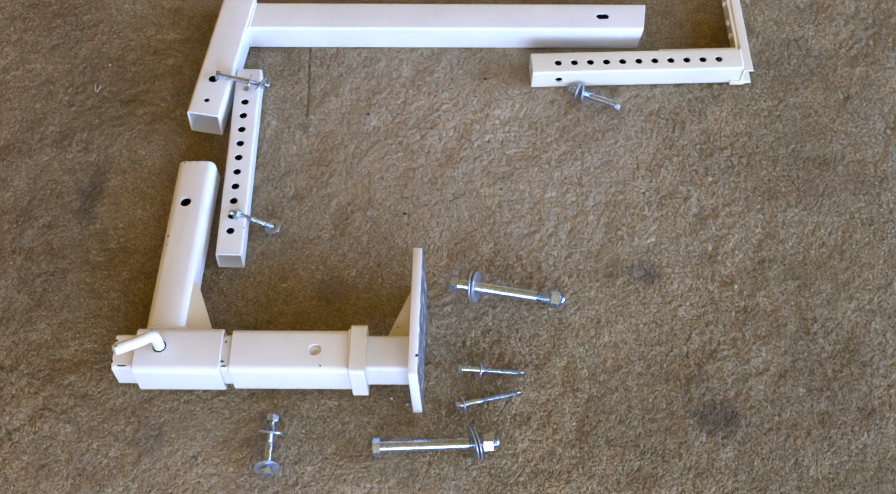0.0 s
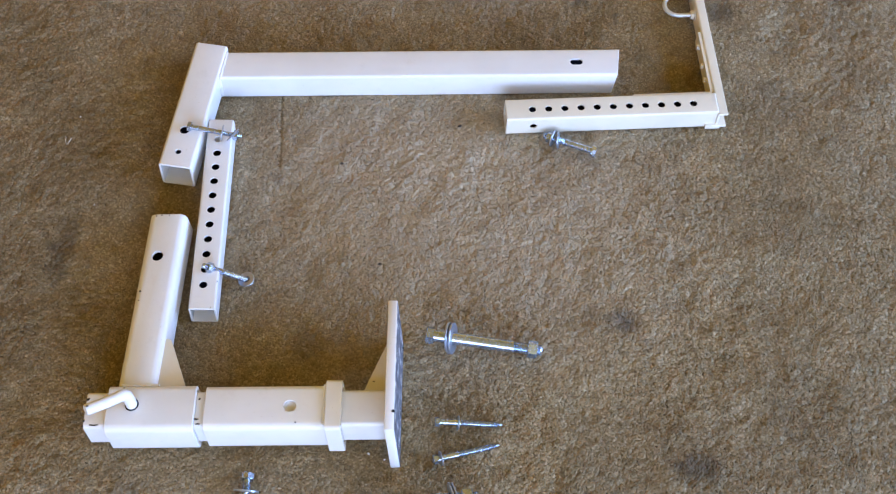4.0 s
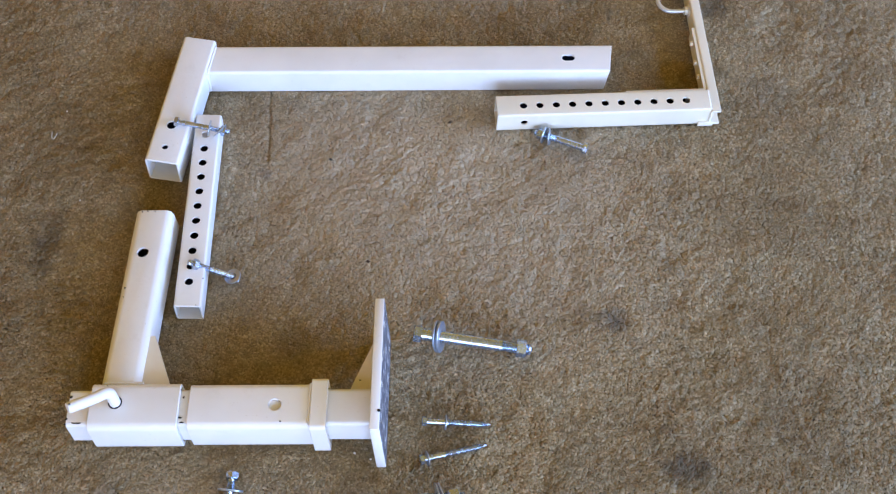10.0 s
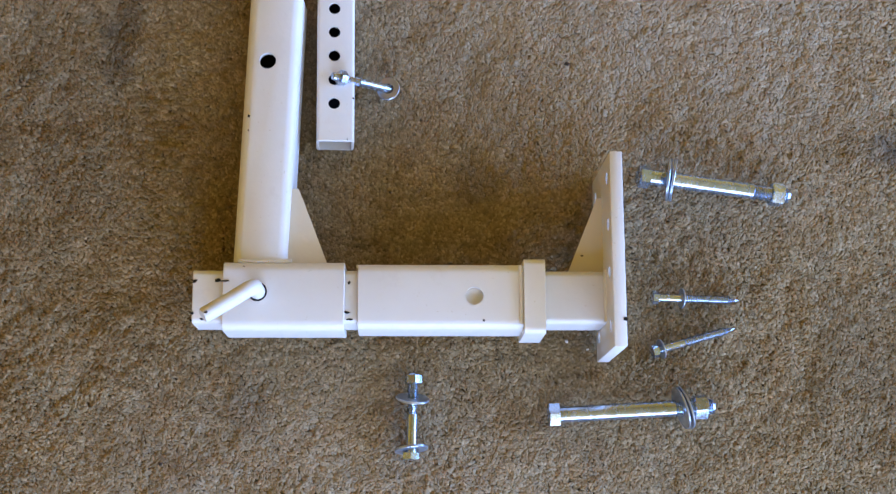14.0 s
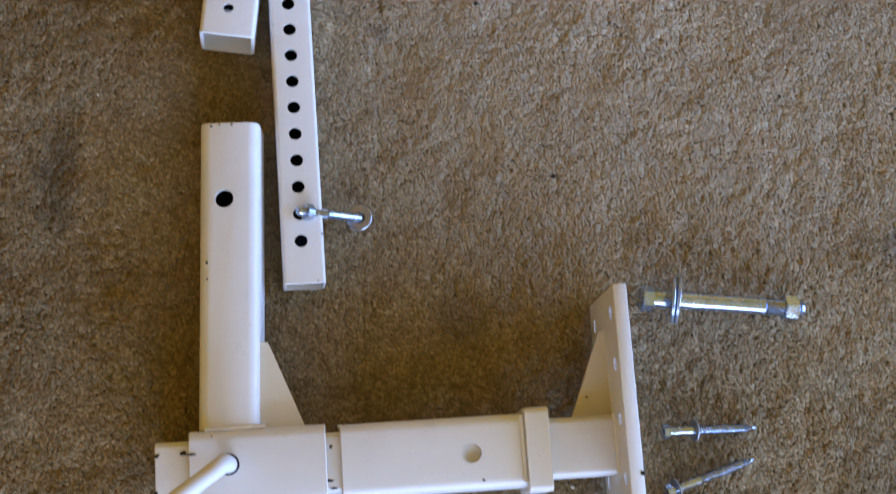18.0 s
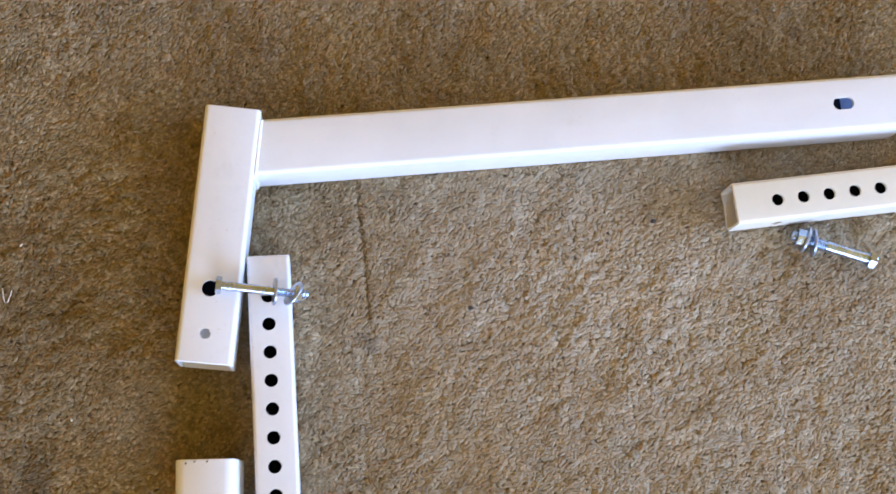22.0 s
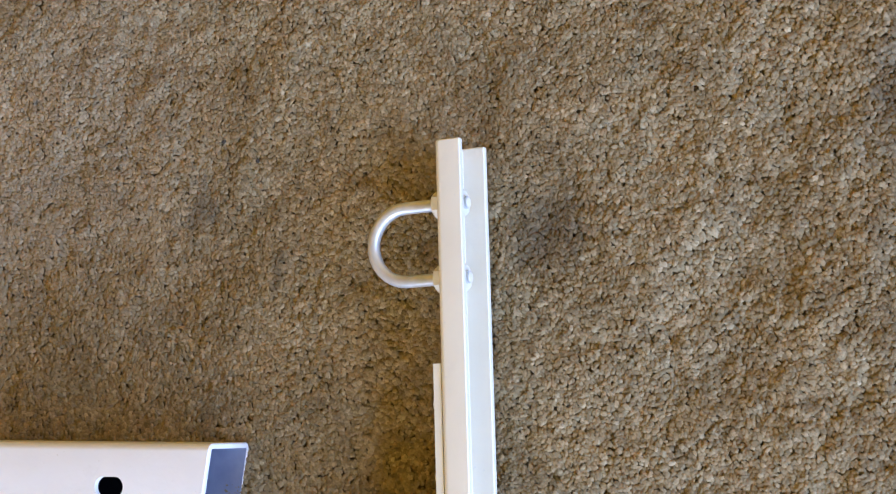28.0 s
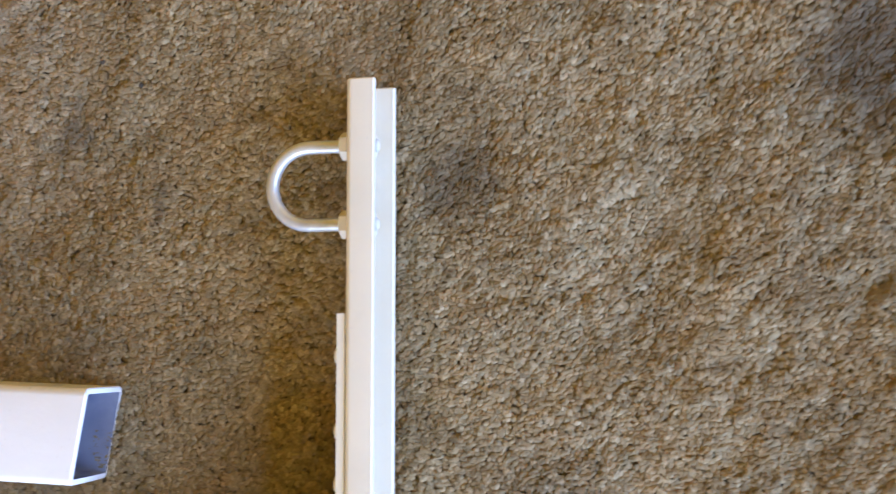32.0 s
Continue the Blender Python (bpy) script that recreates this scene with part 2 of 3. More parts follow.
def rounded(w, h, r, seg=5):
    pts = []
    for cx, cy, a0 in ((w / 2 - r, h / 2 - r, 0), (-w / 2 + r, h / 2 - r, 90), (-w / 2 + r, -h / 2 + r, 180), (w / 2 - r, -h / 2 + r, 270)):
        for k in range(seg + 1):
            a = radians(a0 + 90 * k / seg)
            pts.append((cx + r * math.cos(a), cy + r * math.sin(a)))
    return pts


def tube(x0, x1, w, h, wall, r, slant=0.0, coat=0.012, skew=0.0, inner=0, seg=5):
    """A hollow square tube along x. slant: how much further out the upper edge of the far end lies; skew: the same for its +y side."""
    bm = bmesh.new()
    rings = []
    e = 0.0007
    for prof, xs in ((rounded(w, h, r, seg), (x0 + e, x1 - e)), (rounded(w - 2 * wall, h - 2 * wall, max(r - wall, 0.0012), seg), (x0, x1))):
        for x in xs:
            rings.append([bm.verts.new((x + (slant * p[1] / h + skew * p[0] / w if x > (x0 + x1) / 2 else 0), p[0], p[1])) for p in prof])
    ends = []
    for x in (x0, x1):
        ends.append([bm.verts.new((x + (slant * p[1] / h + skew * p[0] / w if x == x1 else 0), p[0], p[1])) for p in rounded(w - 2 * e, h - 2 * e, r - e, seg)])
    m = len(rings[0])
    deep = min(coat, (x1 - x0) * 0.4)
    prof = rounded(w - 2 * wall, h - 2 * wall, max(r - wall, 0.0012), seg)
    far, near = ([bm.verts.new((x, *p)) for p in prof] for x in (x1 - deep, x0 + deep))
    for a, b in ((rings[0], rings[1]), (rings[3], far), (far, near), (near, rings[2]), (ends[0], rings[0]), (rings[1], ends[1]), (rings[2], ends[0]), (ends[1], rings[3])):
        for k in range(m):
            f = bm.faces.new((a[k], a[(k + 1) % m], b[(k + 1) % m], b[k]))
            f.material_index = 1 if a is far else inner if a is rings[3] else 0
    return bm


def rod(points, radius, n=12, taper=None, cap=True):
    """A round bar that follows a line of points."""
    bm = bmesh.new()
    pts = [Vector(p) for p in points]
    rings, up = [], None
    for k, p in enumerate(pts):
        d = (pts[min(k + 1, len(pts) - 1)] - pts[max(k - 1, 0)]).normalized()
        if up is None:
            up = d.orthogonal().normalized()
        up = (up - d * up.dot(d)).normalized()
        side = d.cross(up)
        r = radius if taper is None else radius * taper[k]
        rings.append([bm.verts.new(p + r * (math.cos(a) * up + math.sin(a) * side)) for a in [2 * math.pi * j / n for j in range(n)]])
    for a, b in zip(rings, rings[1:]):
        for j in range(n):
            bm.faces.new((a[j], a[(j + 1) % n], b[(j + 1) % n], b[j]))
    if cap:
        bm.faces.new(rings[0][::-1])
        bm.faces.new(rings[-1])
    return bm


def lathe(profile, n=20):
    """A turned shape round x from (x, radius) pairs."""
    bm = bmesh.new()
    rings = [[bm.verts.new((x, r * math.cos(2 * math.pi * k / n), r * math.sin(2 * math.pi * k / n))) for k in range(n)] for x, r in profile]
    for a, b in zip(rings, rings[1:]):
        for k in range(n):
            bm.faces.new((a[k], a[(k + 1) % n], b[(k + 1) % n], b[k]))
    bm.faces.new(rings[0][::-1])
    bm.faces.new(rings[-1])
    return bm


def ring(x0, x1, r_out, r_in, n=28):
    bm = bmesh.new()
    e = min(0.0005, (x1 - x0) / 4)
    rows = [(x0, r_in), (x0, r_out - e), (x0 + e, r_out), (x1 - e, r_out), (x1, r_out - e), (x1, r_in)]
    rings = [[bm.verts.new((x, r * math.cos(2 * math.pi * k / n), r * math.sin(2 * math.pi * k / n))) for k in range(n)] for x, r in rows]
    for a, b in zip(rings, rings[1:] + rings[:1]):
        for k in range(n):
            bm.faces.new((a[k], a[(k + 1) % n], b[(k + 1) % n], b[k]))
    return bm


def hexagon(x0, x1, flats, both=False, turn=0.0):
    """A hexagon head or nut along x, chamfered at its outer end, or at both."""
    R = flats / math.sqrt(3)
    n = 24
    bm = bmesh.new()

    def radius(a):
        a = (a % (math.pi / 3)) - math.pi / 6
        return flats / 2 / math.cos(a)

    h = x1 - x0
    rows = [(x0, 0.90 if both else 1.0), (x0 + 0.07 * h, 1.0), (x1 - 0.08 * h, 1.0), (x1, 0.90)]
    rings = []
    for x, s in rows:
        line = []
        for k in range(n):
            a = 2 * math.pi * k / n
            r = min(radius(a), R * 0.985) if s == 1.0 else flats / 2 * 0.985
            line.append(bm.verts.new((x, r * math.cos(a + turn), r * math.sin(a + turn))))
        rings.append(line)
    for a, b in zip(rings, rings[1:]):
        for k in range(n):
            bm.faces.new((a[k], a[(k + 1) % n], b[(k + 1) % n], b[k]))
    bm.faces.new(rings[0][::-1])
    bm.faces.new(rings[-1])
    return bm


def threads(x0, x1, r, pitch):
    rows, x = [], x0
    while x < x1 - pitch:
        rows += [(x, r * 0.86), (x + pitch * 0.5, r)]
        x += pitch
    return rows


def cut(bm, cutters):
    """The mesh of bm with the given solids taken out of it."""
    bmesh.ops.recalc_face_normals(bm, faces=bm.faces)
    me, ce = bpy.data.meshes.new("solid"), bpy.data.meshes.new("cutter")
    bm.to_mesh(me)
    bm.free()
    joined = bmesh.new()
    for c in cutters:
        bmesh.ops.recalc_face_normals(c, faces=c.faces)
        tmp = bpy.data.meshes.new("tmp")
        c.to_mesh(tmp)
        c.free()
        joined.from_mesh(tmp)
        bpy.data.meshes.remove(tmp)
    joined.to_mesh(ce)
    joined.free()
    a, b = new("solid", me), new("cutter", ce)
    mod = a.modifiers.new("cut", "BOOLEAN")
    mod.operation, mod.solver, mod.object = "DIFFERENCE", "EXACT", b
    bpy.context.view_layer.update()
    out = bpy.data.meshes.new_from_object(a.evaluated_get(bpy.context.evaluated_depsgraph_get()))
    bpy.data.objects.remove(a)
    bpy.data.objects.remove(b)
    return out


def drill(x, y, r, z0, z1, slot=0.0, n=28):
    """An upright round or oblong cutter."""
    bm = bmesh.new()
    line = []
    for k in range(n):
        a = 2 * math.pi * k / n
        c = math.cos(a)
        line.append((x + r * c + (slot / 2 if c > 0 else -slot / 2), y + r * math.sin(a)))
    lo, hi = [bm.verts.new((*p, z0)) for p in line], [bm.verts.new((*p, z1)) for p in line]
    for k in range(n):
        bm.faces.new((lo[k], lo[(k + 1) % n], hi[(k + 1) % n], hi[k]))
    bm.faces.new(lo[::-1])
    bm.faces.new(hi)
    return bm


def weld(points, r, seed, step=0.003):
    """A lumpy weld bead along a line."""
    rnd = random.Random(seed)
    pts, tap = [], []
    for a, b in zip(points, points[1:]):
        a, b = Vector(a), Vector(b)
        m = max(2, int((b - a).length / step))
        for k in range(m):
            pts.append(a.lerp(b, k / m) + Vector([rnd.uniform(-1, 1) * r * 0.12 for _ in range(3)]))
            tap.append(rnd.uniform(0.82, 1.12))
    pts.append(Vector(points[-1]))
    tap.append(0.9)
    return rod(pts, r, 8, tap)


def chip(x, y, z, r, seed, stretch=1.0, turn=0.0):
    """A thin uneven spot where the paint is gone."""
    rnd = random.Random(seed)
    bm = bmesh.new()
    n, lo, hi = 11, [], []
    for k in range(n):
        a = 2 * math.pi * k / n
        q = r * rnd.uniform(0.5, 1.15)
        px, py = q * math.cos(a) * stretch, q * math.sin(a)
        px, py = px * math.cos(turn) - py * math.sin(turn), px * math.sin(turn) + py * math.cos(turn)
        lo.append(bm.verts.new((x + px, y + py, z - 0.0004)))
        hi.append(bm.verts.new((x + px * 0.9, y + py * 0.9, z + 0.00035)))
    for k in range(n):
        bm.faces.new((lo[k], lo[(k + 1) % n], hi[(k + 1) % n], hi[k]))
    bm.faces.new(hi)
    bm.faces.new(lo[::-1])
    return bm


def along(a, b, roll=0.0):
    """A pose at a whose x axis points to b."""
    d = Vector(b) - Vector(a)
    return Matrix.Translation(a) @ d.to_track_quat("X", "Z").to_matrix().to_4x4() @ Matrix.Rotation(roll, 4, "X")


def tilted(x, tilt, drop, turn=0.0):
    """A washer's pose on a bolt: at x, leaning, hanging lower than the axis."""
    return Matrix.Translation((x, 0, -drop)) @ Matrix.Rotation(turn, 4, "Z") @ Matrix.Rotation(tilt, 4, "Y")


# ---------- room ----------
def slab(name, bm, mat, label, category):
    return tagged(part(name, bm, mat, None, smooth=0), label, category, kind="structure")


X0, X1, Y0, Y1, TOP = -2.1, 3.5, -4.0, 2.3, 2.4


def wall_with_window(name, m, length, a, b, sill, head):
    """A wall 0.15 m thick along x, with a window opening from a to b."""
    bm = bmesh.new()
    for x0, x1, z0, z1 in ((0, a, -0.01, TOP), (b, length, -0.01, TOP), (a, b, -0.01, sill), (a, b, head, TOP)):
        bmesh.ops.create_cube(bm, size=1, matrix=m @ Matrix.Translation(((x0 + x1) / 2, -0.075, (z0 + z1) / 2)) @ Matrix.Diagonal((x1 - x0, 0.15, z1 - z0, 1)))
    return slab(name, bm, BOUNCE_PLASTER, "unseen wall with a window opening, orange for warm bounce light", "wall")


wall_with_window("wall_south", pose(X0, Y0, 0), X1 - X0, 1.3 - 1.65 - X0, 1.3 + 1.65 - X0, 0.57, 2.33)
wall_with_window("wall_east", pose(X1, Y0, 0, 0, 0, 90), Y1 - Y0, -0.2 - 1.45 - Y0, -0.2 + 1.45 - Y0, 0.15, 2.05)
slab("wall_north", box(X0, X1, Y1, Y1 + 0.15, -0.01, TOP), PLASTER, "unseen ochre plaster wall, coloured for warm bounce light", "wall")
slab("wall_west", box(X0 - 0.15, X0, Y0, Y1, -0.01, TOP), PLASTER, "unseen ochre plaster wall, coloured for warm bounce light", "wall")
slab("ceiling", box(X0 - 0.15, X1 + 0.15, Y0 - 0.15, Y1 + 0.15, TOP, TOP + 0.1), BOUNCE_PLASTER, "unseen ceiling, orange for warm bounce light", "ceiling")

# ---------- carpet ----------
PX0, PX1, PY0, PY1 = -0.48, 1.34, -0.48, 1.0


def hills(x, y, cell, seed):
    """Smooth value noise from -1 to 1."""
    table = np.random.RandomState(seed).uniform(-1, 1, (256, 256))
    u, v = x / cell, y / cell
    i, j = np.floor(u).astype(int), np.floor(v).astype(int)
    f, g = u - i, v - j
    f, g = f * f * (3 - 2 * f), g * g * (3 - 2 * g)
    at = lambda a, b: table[(i + a) % 256, (j + b) % 256]
    return (at(0, 0) * (1 - f) + at(1, 0) * f) * (1 - g) + (at(0, 1) * (1 - f) + at(1, 1) * f) * g


def cells(x, y, size, seed):
    """Clumps of tufts: a random value for each clump and the distance to the gap round it."""
    table = np.random.RandomState(seed).uniform(0.02, 0.98, (256, 256, 3))
    x, y = x + 0.3 * size * hills(x, y, size * 0.7, seed + 1), y + 0.3 * size * hills(x, y, size * 0.7, seed + 2)
    i, j = np.floor(x / size).astype(int), np.floor(y / size).astype(int)
    one, two, value = np.full(len(x), 9.0), np.full(len(x), 9.0), np.zeros(len(x))
    for a in (-1, 0, 1):
        for b in (-1, 0, 1):
            p = table[(i + a) % 256, (j + b) % 256]
            d = np.hypot((i + a + p[:, 0]) * size - x, (j + b + p[:, 1]) * size - y)
            near = d < one
            two = np.where(near, one, np.minimum(two, d))
            value = np.where(near, p[:, 2], value)
            one = np.where(near, d, one)
    return value, two - one


# Dents and creases pressed into the pile: x, y, half length along x and y, depth.
DENTS = [
    (-0.217, 0.08, 0.014, 0.075, 0.0030), (0.617, 0.026, 0.022, 0.016, 0.0036), (0.72, -0.195, 0.03, 0.018, 0.0032),
    (0.778, 0.632, 0.022, 0.026, 0.0018), (0.985, 0.715, 0.035, 0.045, 0.0024), (0.90, 0.62, 0.022, 0.03, 0.0018), (0.083, 0.231, 0.012, 0.009, 0.0016),
    (0.54, 0.634, 0.009, 0.016, 0.0018), (0.25, 0.12, 0.012, 0.007, 0.0014), (0.47, 0.08, 0.016, 0.007, 0.0014), (0.66, 0.14, 0.02, 0.011, 0.0014),
]


dent = random.Random(5)
DENTS += [(dent.uniform(-0.4, 1.25), dent.uniform(-0.45, 0.95), dent.uniform(0.006, 0.024), dent.uniform(0.005, 0.014), dent.uniform(0.0010, 0.0022)) for _ in range(46)]


def ground(x, y):
    """The height of the trodden pile."""
    top = -0.0030 + 0.0016 * hills(x, y, 0.09, 1) + 0.0010 * hills(x, y, 0.022, 2) + 0.0017 * hills(x + 0.4 * y, y - 0.4 * x, 0.043, 9)
    return top + 0.0007 * hills(0.8 * x + 0.6 * y, 0.8 * y - 0.6 * x, 0.0085, 21) * (0.9 + 0.7 * hills(x, y, 0.12, 23)) + 0.0005 * hills(x, y, 0.005, 22)


def fine(x, y):
    """Where the pile stands up in small close tufts: positive there."""
    return np.minimum(np.minimum(x - 0.40, 1.20 - x), np.minimum(y - 0.44, 0.95 - y)) / 0.05 + hills(x, y, 0.03, 31)


def pile(x0, x1, y0, y1, gap, keep, seed):
    """Places, heights and shapes of tufts of cut pile, one small leaning dome each."""
    rs = np.random.RandomState(seed)
    xs, ys = np.arange(x0, x1, gap), np.arange(y0, y1, gap * 0.866)
    gx, gy = np.meshgrid(xs, ys)
    gx = gx + (np.arange(len(ys)) % 2)[:, None] * gap / 2
    cx, cy = gx.ravel() + rs.normal(0, gap * 0.22, gx.size), gy.ravel() + rs.normal(0, gap * 0.22, gx.size)
    some = (fine(cx, cy) > 0) == keep
    cx, cy = cx[some], cy[some]
    m = len(cx)
    top = ground(cx, cy)
    slope = np.stack([(ground(cx + 0.001, cy) - top) / 0.001, (ground(cx, cy + 0.001) - top) / 0.001], 1).clip(-0.9, 0.9)
    top = top + 0.00035 * rs.uniform(-1, 1, m)
    crack = np.abs(hills(cx, cy, 0.016, 3))
    top = np.minimum(top - 0.0023 * np.clip(0.15 - crack, 0, 1) / 0.15 * rs.uniform(0.2, 1, m), 0.0006)
    clump, at_edge = cells(cx, cy, 0.0085, 11)
    loose = 0.42 + 1.3 * hills(cx, cy, 0.15, 12) + 0.6 * hills(cx, cy, 0.03, 13)
    for x, y, a, b, d in DENTS:
        loose = loose + 0.9 * np.exp(-(((cx - x) / (1.4 * a)) ** 2 + ((cy - y) / (1.4 * b)) ** 2))
    loose = np.clip(loose, 0.05, 1)
    top = top + 0.0009 * (clump - 0.5) * loose - 0.0017 * loose * np.clip(1 - at_edge / 0.0017, 0, 1) * rs.uniform(0.3, 1, m)
    for x, y, a, b, d in DENTS:
        top = top - d * np.exp(-(((cx - x + 0.008 * hills(cx, cy, 0.03, 14)) / a) ** 2 + ((cy - y) / b) ** 2))
    fold = np.abs(cx - 0.086 + 0.104 * (cy - 0.25) - 0.0008 * hills(cx, cy, 0.02, 15))
    top = top - 0.0046 * np.exp(-(fold / 0.0026) ** 2) * np.clip((cy - 0.235) / 0.02, 0, 1) * np.clip((0.40 - cy) / 0.02, 0, 1)
    top = np.clip(top, -0.0075, 0.0006)
    r = gap * rs.uniform(0.64, 1.0, m)
    turn, n = rs.uniform(0, 2 * np.pi, m), 5
    long = rs.uniform(0.76, 1.34, m)
    axis = rs.uniform(0, np.pi, m)
    lean = 0.0005 * np.stack([rs.normal(-0.2, 1, m), rs.normal(0.3, 1, m)], 1)
    deep = gap * rs.uniform(0.42, 0.82, m)
    verts = np.zeros((m, n + 1, 3), np.float32)
    for k in range(n):
        a = turn + 2 * np.pi * k / n
        ex, ey = np.cos(a) * long, np.sin(a) / long
        wob = r * rs.uniform(0.82, 1.18, m)
        ux, uy = (ex * np.cos(axis) - ey * np.sin(axis)) * wob, (ex * np.sin(axis) + ey * np.cos(axis)) * wob
        verts[:, k] = np.stack([cx + ux, cy + uy, top - deep * rs.uniform(0.6, 1.3, m) + 1.2 * (slope[:, 0] * ux + slope[:, 1] * uy)], 1)
    verts[:, n] = np.stack([cx + lean[:, 0], cy + lean[:, 1], top], 1)
    return verts


def pile_mesh(verts):
    m, n = verts.shape[0], verts.shape[1] - 1
    tri = [(k, (k + 1) % n, n) for k in range(n)]
    faces = (np.arange(m)[:, None, None] * (n + 1) + np.array(tri)[None]).reshape(-1).astype(np.int32)
    me = bpy.data.meshes.new("carpet_pile")
    count = len(faces) // 3
    me.vertices.add(m * (n + 1))
    me.vertices.foreach_set("co", verts.ravel())
    me.loops.add(len(faces))
    me.loops.foreach_set("vertex_index", faces)
    me.polygons.add(count)
    me.polygons.foreach_set("loop_start", np.arange(0, len(faces), 3, dtype=np.int32))
    me.polygons.foreach_set("use_smooth", np.ones(count, bool))
    me.update(calc_edges=True)
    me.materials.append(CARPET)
    return me


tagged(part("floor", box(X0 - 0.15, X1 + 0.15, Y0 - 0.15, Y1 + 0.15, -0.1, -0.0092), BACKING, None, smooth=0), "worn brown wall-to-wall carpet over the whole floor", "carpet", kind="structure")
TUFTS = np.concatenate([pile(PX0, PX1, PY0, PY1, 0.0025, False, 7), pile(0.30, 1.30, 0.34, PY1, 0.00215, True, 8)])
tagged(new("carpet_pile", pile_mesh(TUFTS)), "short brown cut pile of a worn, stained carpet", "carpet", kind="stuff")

# ---------- pivoting base: plate, tube, sleeves and upright ----------
BASE = pose(0, -0.193, 0.033, 0, 0, 3.7) @ Matrix.Rotation(radians(-3.8), 4, "Y") @ Matrix.Rotation(radians(-1.5), 4, "X")
base = thing("pivot_bracket", BASE, "white painted steel bracket with mounting plate, square sleeves and upright", "bracket")
SOUTH = Matrix.Translation((0, -0.0012, 0))
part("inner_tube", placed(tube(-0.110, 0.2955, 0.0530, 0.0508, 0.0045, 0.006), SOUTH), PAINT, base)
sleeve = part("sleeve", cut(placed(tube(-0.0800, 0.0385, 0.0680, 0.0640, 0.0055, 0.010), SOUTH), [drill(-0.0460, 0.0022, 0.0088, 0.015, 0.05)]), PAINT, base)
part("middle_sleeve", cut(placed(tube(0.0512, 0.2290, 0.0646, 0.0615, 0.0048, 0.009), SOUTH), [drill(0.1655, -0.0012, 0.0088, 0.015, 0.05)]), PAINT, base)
part("collar", placed(tube(0.2135, 0.2350, 0.0740, 0.0740, 0.0062, 0.006), Matrix.Translation((0, -0.0018, 0))), PAINT, base)
PLATE_HOLES = [(y, z) for y in (-0.034, 0.018, 0.066, 0.112) for z in (0.052, -0.029)]
plate = cut(box(0.2955, 0.3080, -0.0566, 0.1350, -0.049, 0.0715, 0.0012), [placed(drill(-z, y, 0.0062, 0.28, 0.31), Matrix.Rotation(radians(90), 4, "Y") @ Matrix.Translation((0, 0, 0))) for y, z in PLATE_HOLES])
mounting = part("mounting_plate", plate, PAINT, base)
back = cut(box(0.3079, 0.3086, -0.0545, 0.1330, -0.047, 0.0695), [placed(drill(-z, y, 0.0062, 0.28, 0.32), Matrix.Rotation(radians(90), 4, "Y")) for y, z in PLATE_HOLES])
part("back_face", back, SCUFFED, mounting, "scuffed bare steel back face", 0)


def gusset(points, z, t):
    bm = bmesh.new()
    lo, hi = [bm.verts.new((*p, z - t / 2)) for p in points], [bm.verts.new((*p, z + t / 2)) for p in points]
    m = len(points)
    for k in range(m):
        bm.faces.new((lo[k], lo[(k + 1) % m], hi[(k + 1) % m], hi[k]))
    bm.faces.new(lo[::-1])
    bm.faces.new(hi)
    bmesh.ops.bevel(bm, geom=[e for e in bm.edges if e.calc_face_angle() > 1.0], offset=0.0007, segments=1, affect="EDGES")
    return bm


part("gusset", gusset([(0.260, 0.0255), (0.296, 0.0255), (0.296, 0.102), (0.291, 0.102)], 0.009, 0.0064), CREAM, base)
part("gusset", gusset([(-0.018, 0.032), (0.021, 0.032), (-0.0045, 0.098), (-0.009, 0.109), (-0.018, 0.109)], 0.0150, 0.0064), CREAM, base)
riser = cut(placed(tube(0.0325, 0.3130, 0.0542, 0.0508, 0.0045, 0.0100, seg=3), Matrix.Rotation(radians(90), 4, "Z")), [drill(-0.0040, 0.2412, 0.0084, 0.0, 0.05)])
RISER = Matrix.Translation((-0.0456, 0, 0)) @ Matrix.Rotation(radians(-2.1), 4, "Z") @ Matrix.Rotation(radians(-3.5), 4, "Y")
riser.transform(RISER)
part("upright", riser, PAINT, base)
for k, line in enumerate(([(-0.066, 0.034, 0.0255), (-0.014, 0.034, 0.0255)], [(0.2955, -0.026, 0.0265), (0.2955, 0.026, 0.0265)], [(0.0512, 0.030, -0.02), (0.0512, 0.030, 0.02)], [(0.2115, -0.029, 0.031), (0.2115, 0.029, 0.031)], [(0.266, 0.0265, 0.004), (0.2945, 0.0265, 0.004), (0.2945, 0.097, 0.004)])):
    part("weld_bead", weld(line, 0.0022, 40 + k), PAINT_WELD, base)
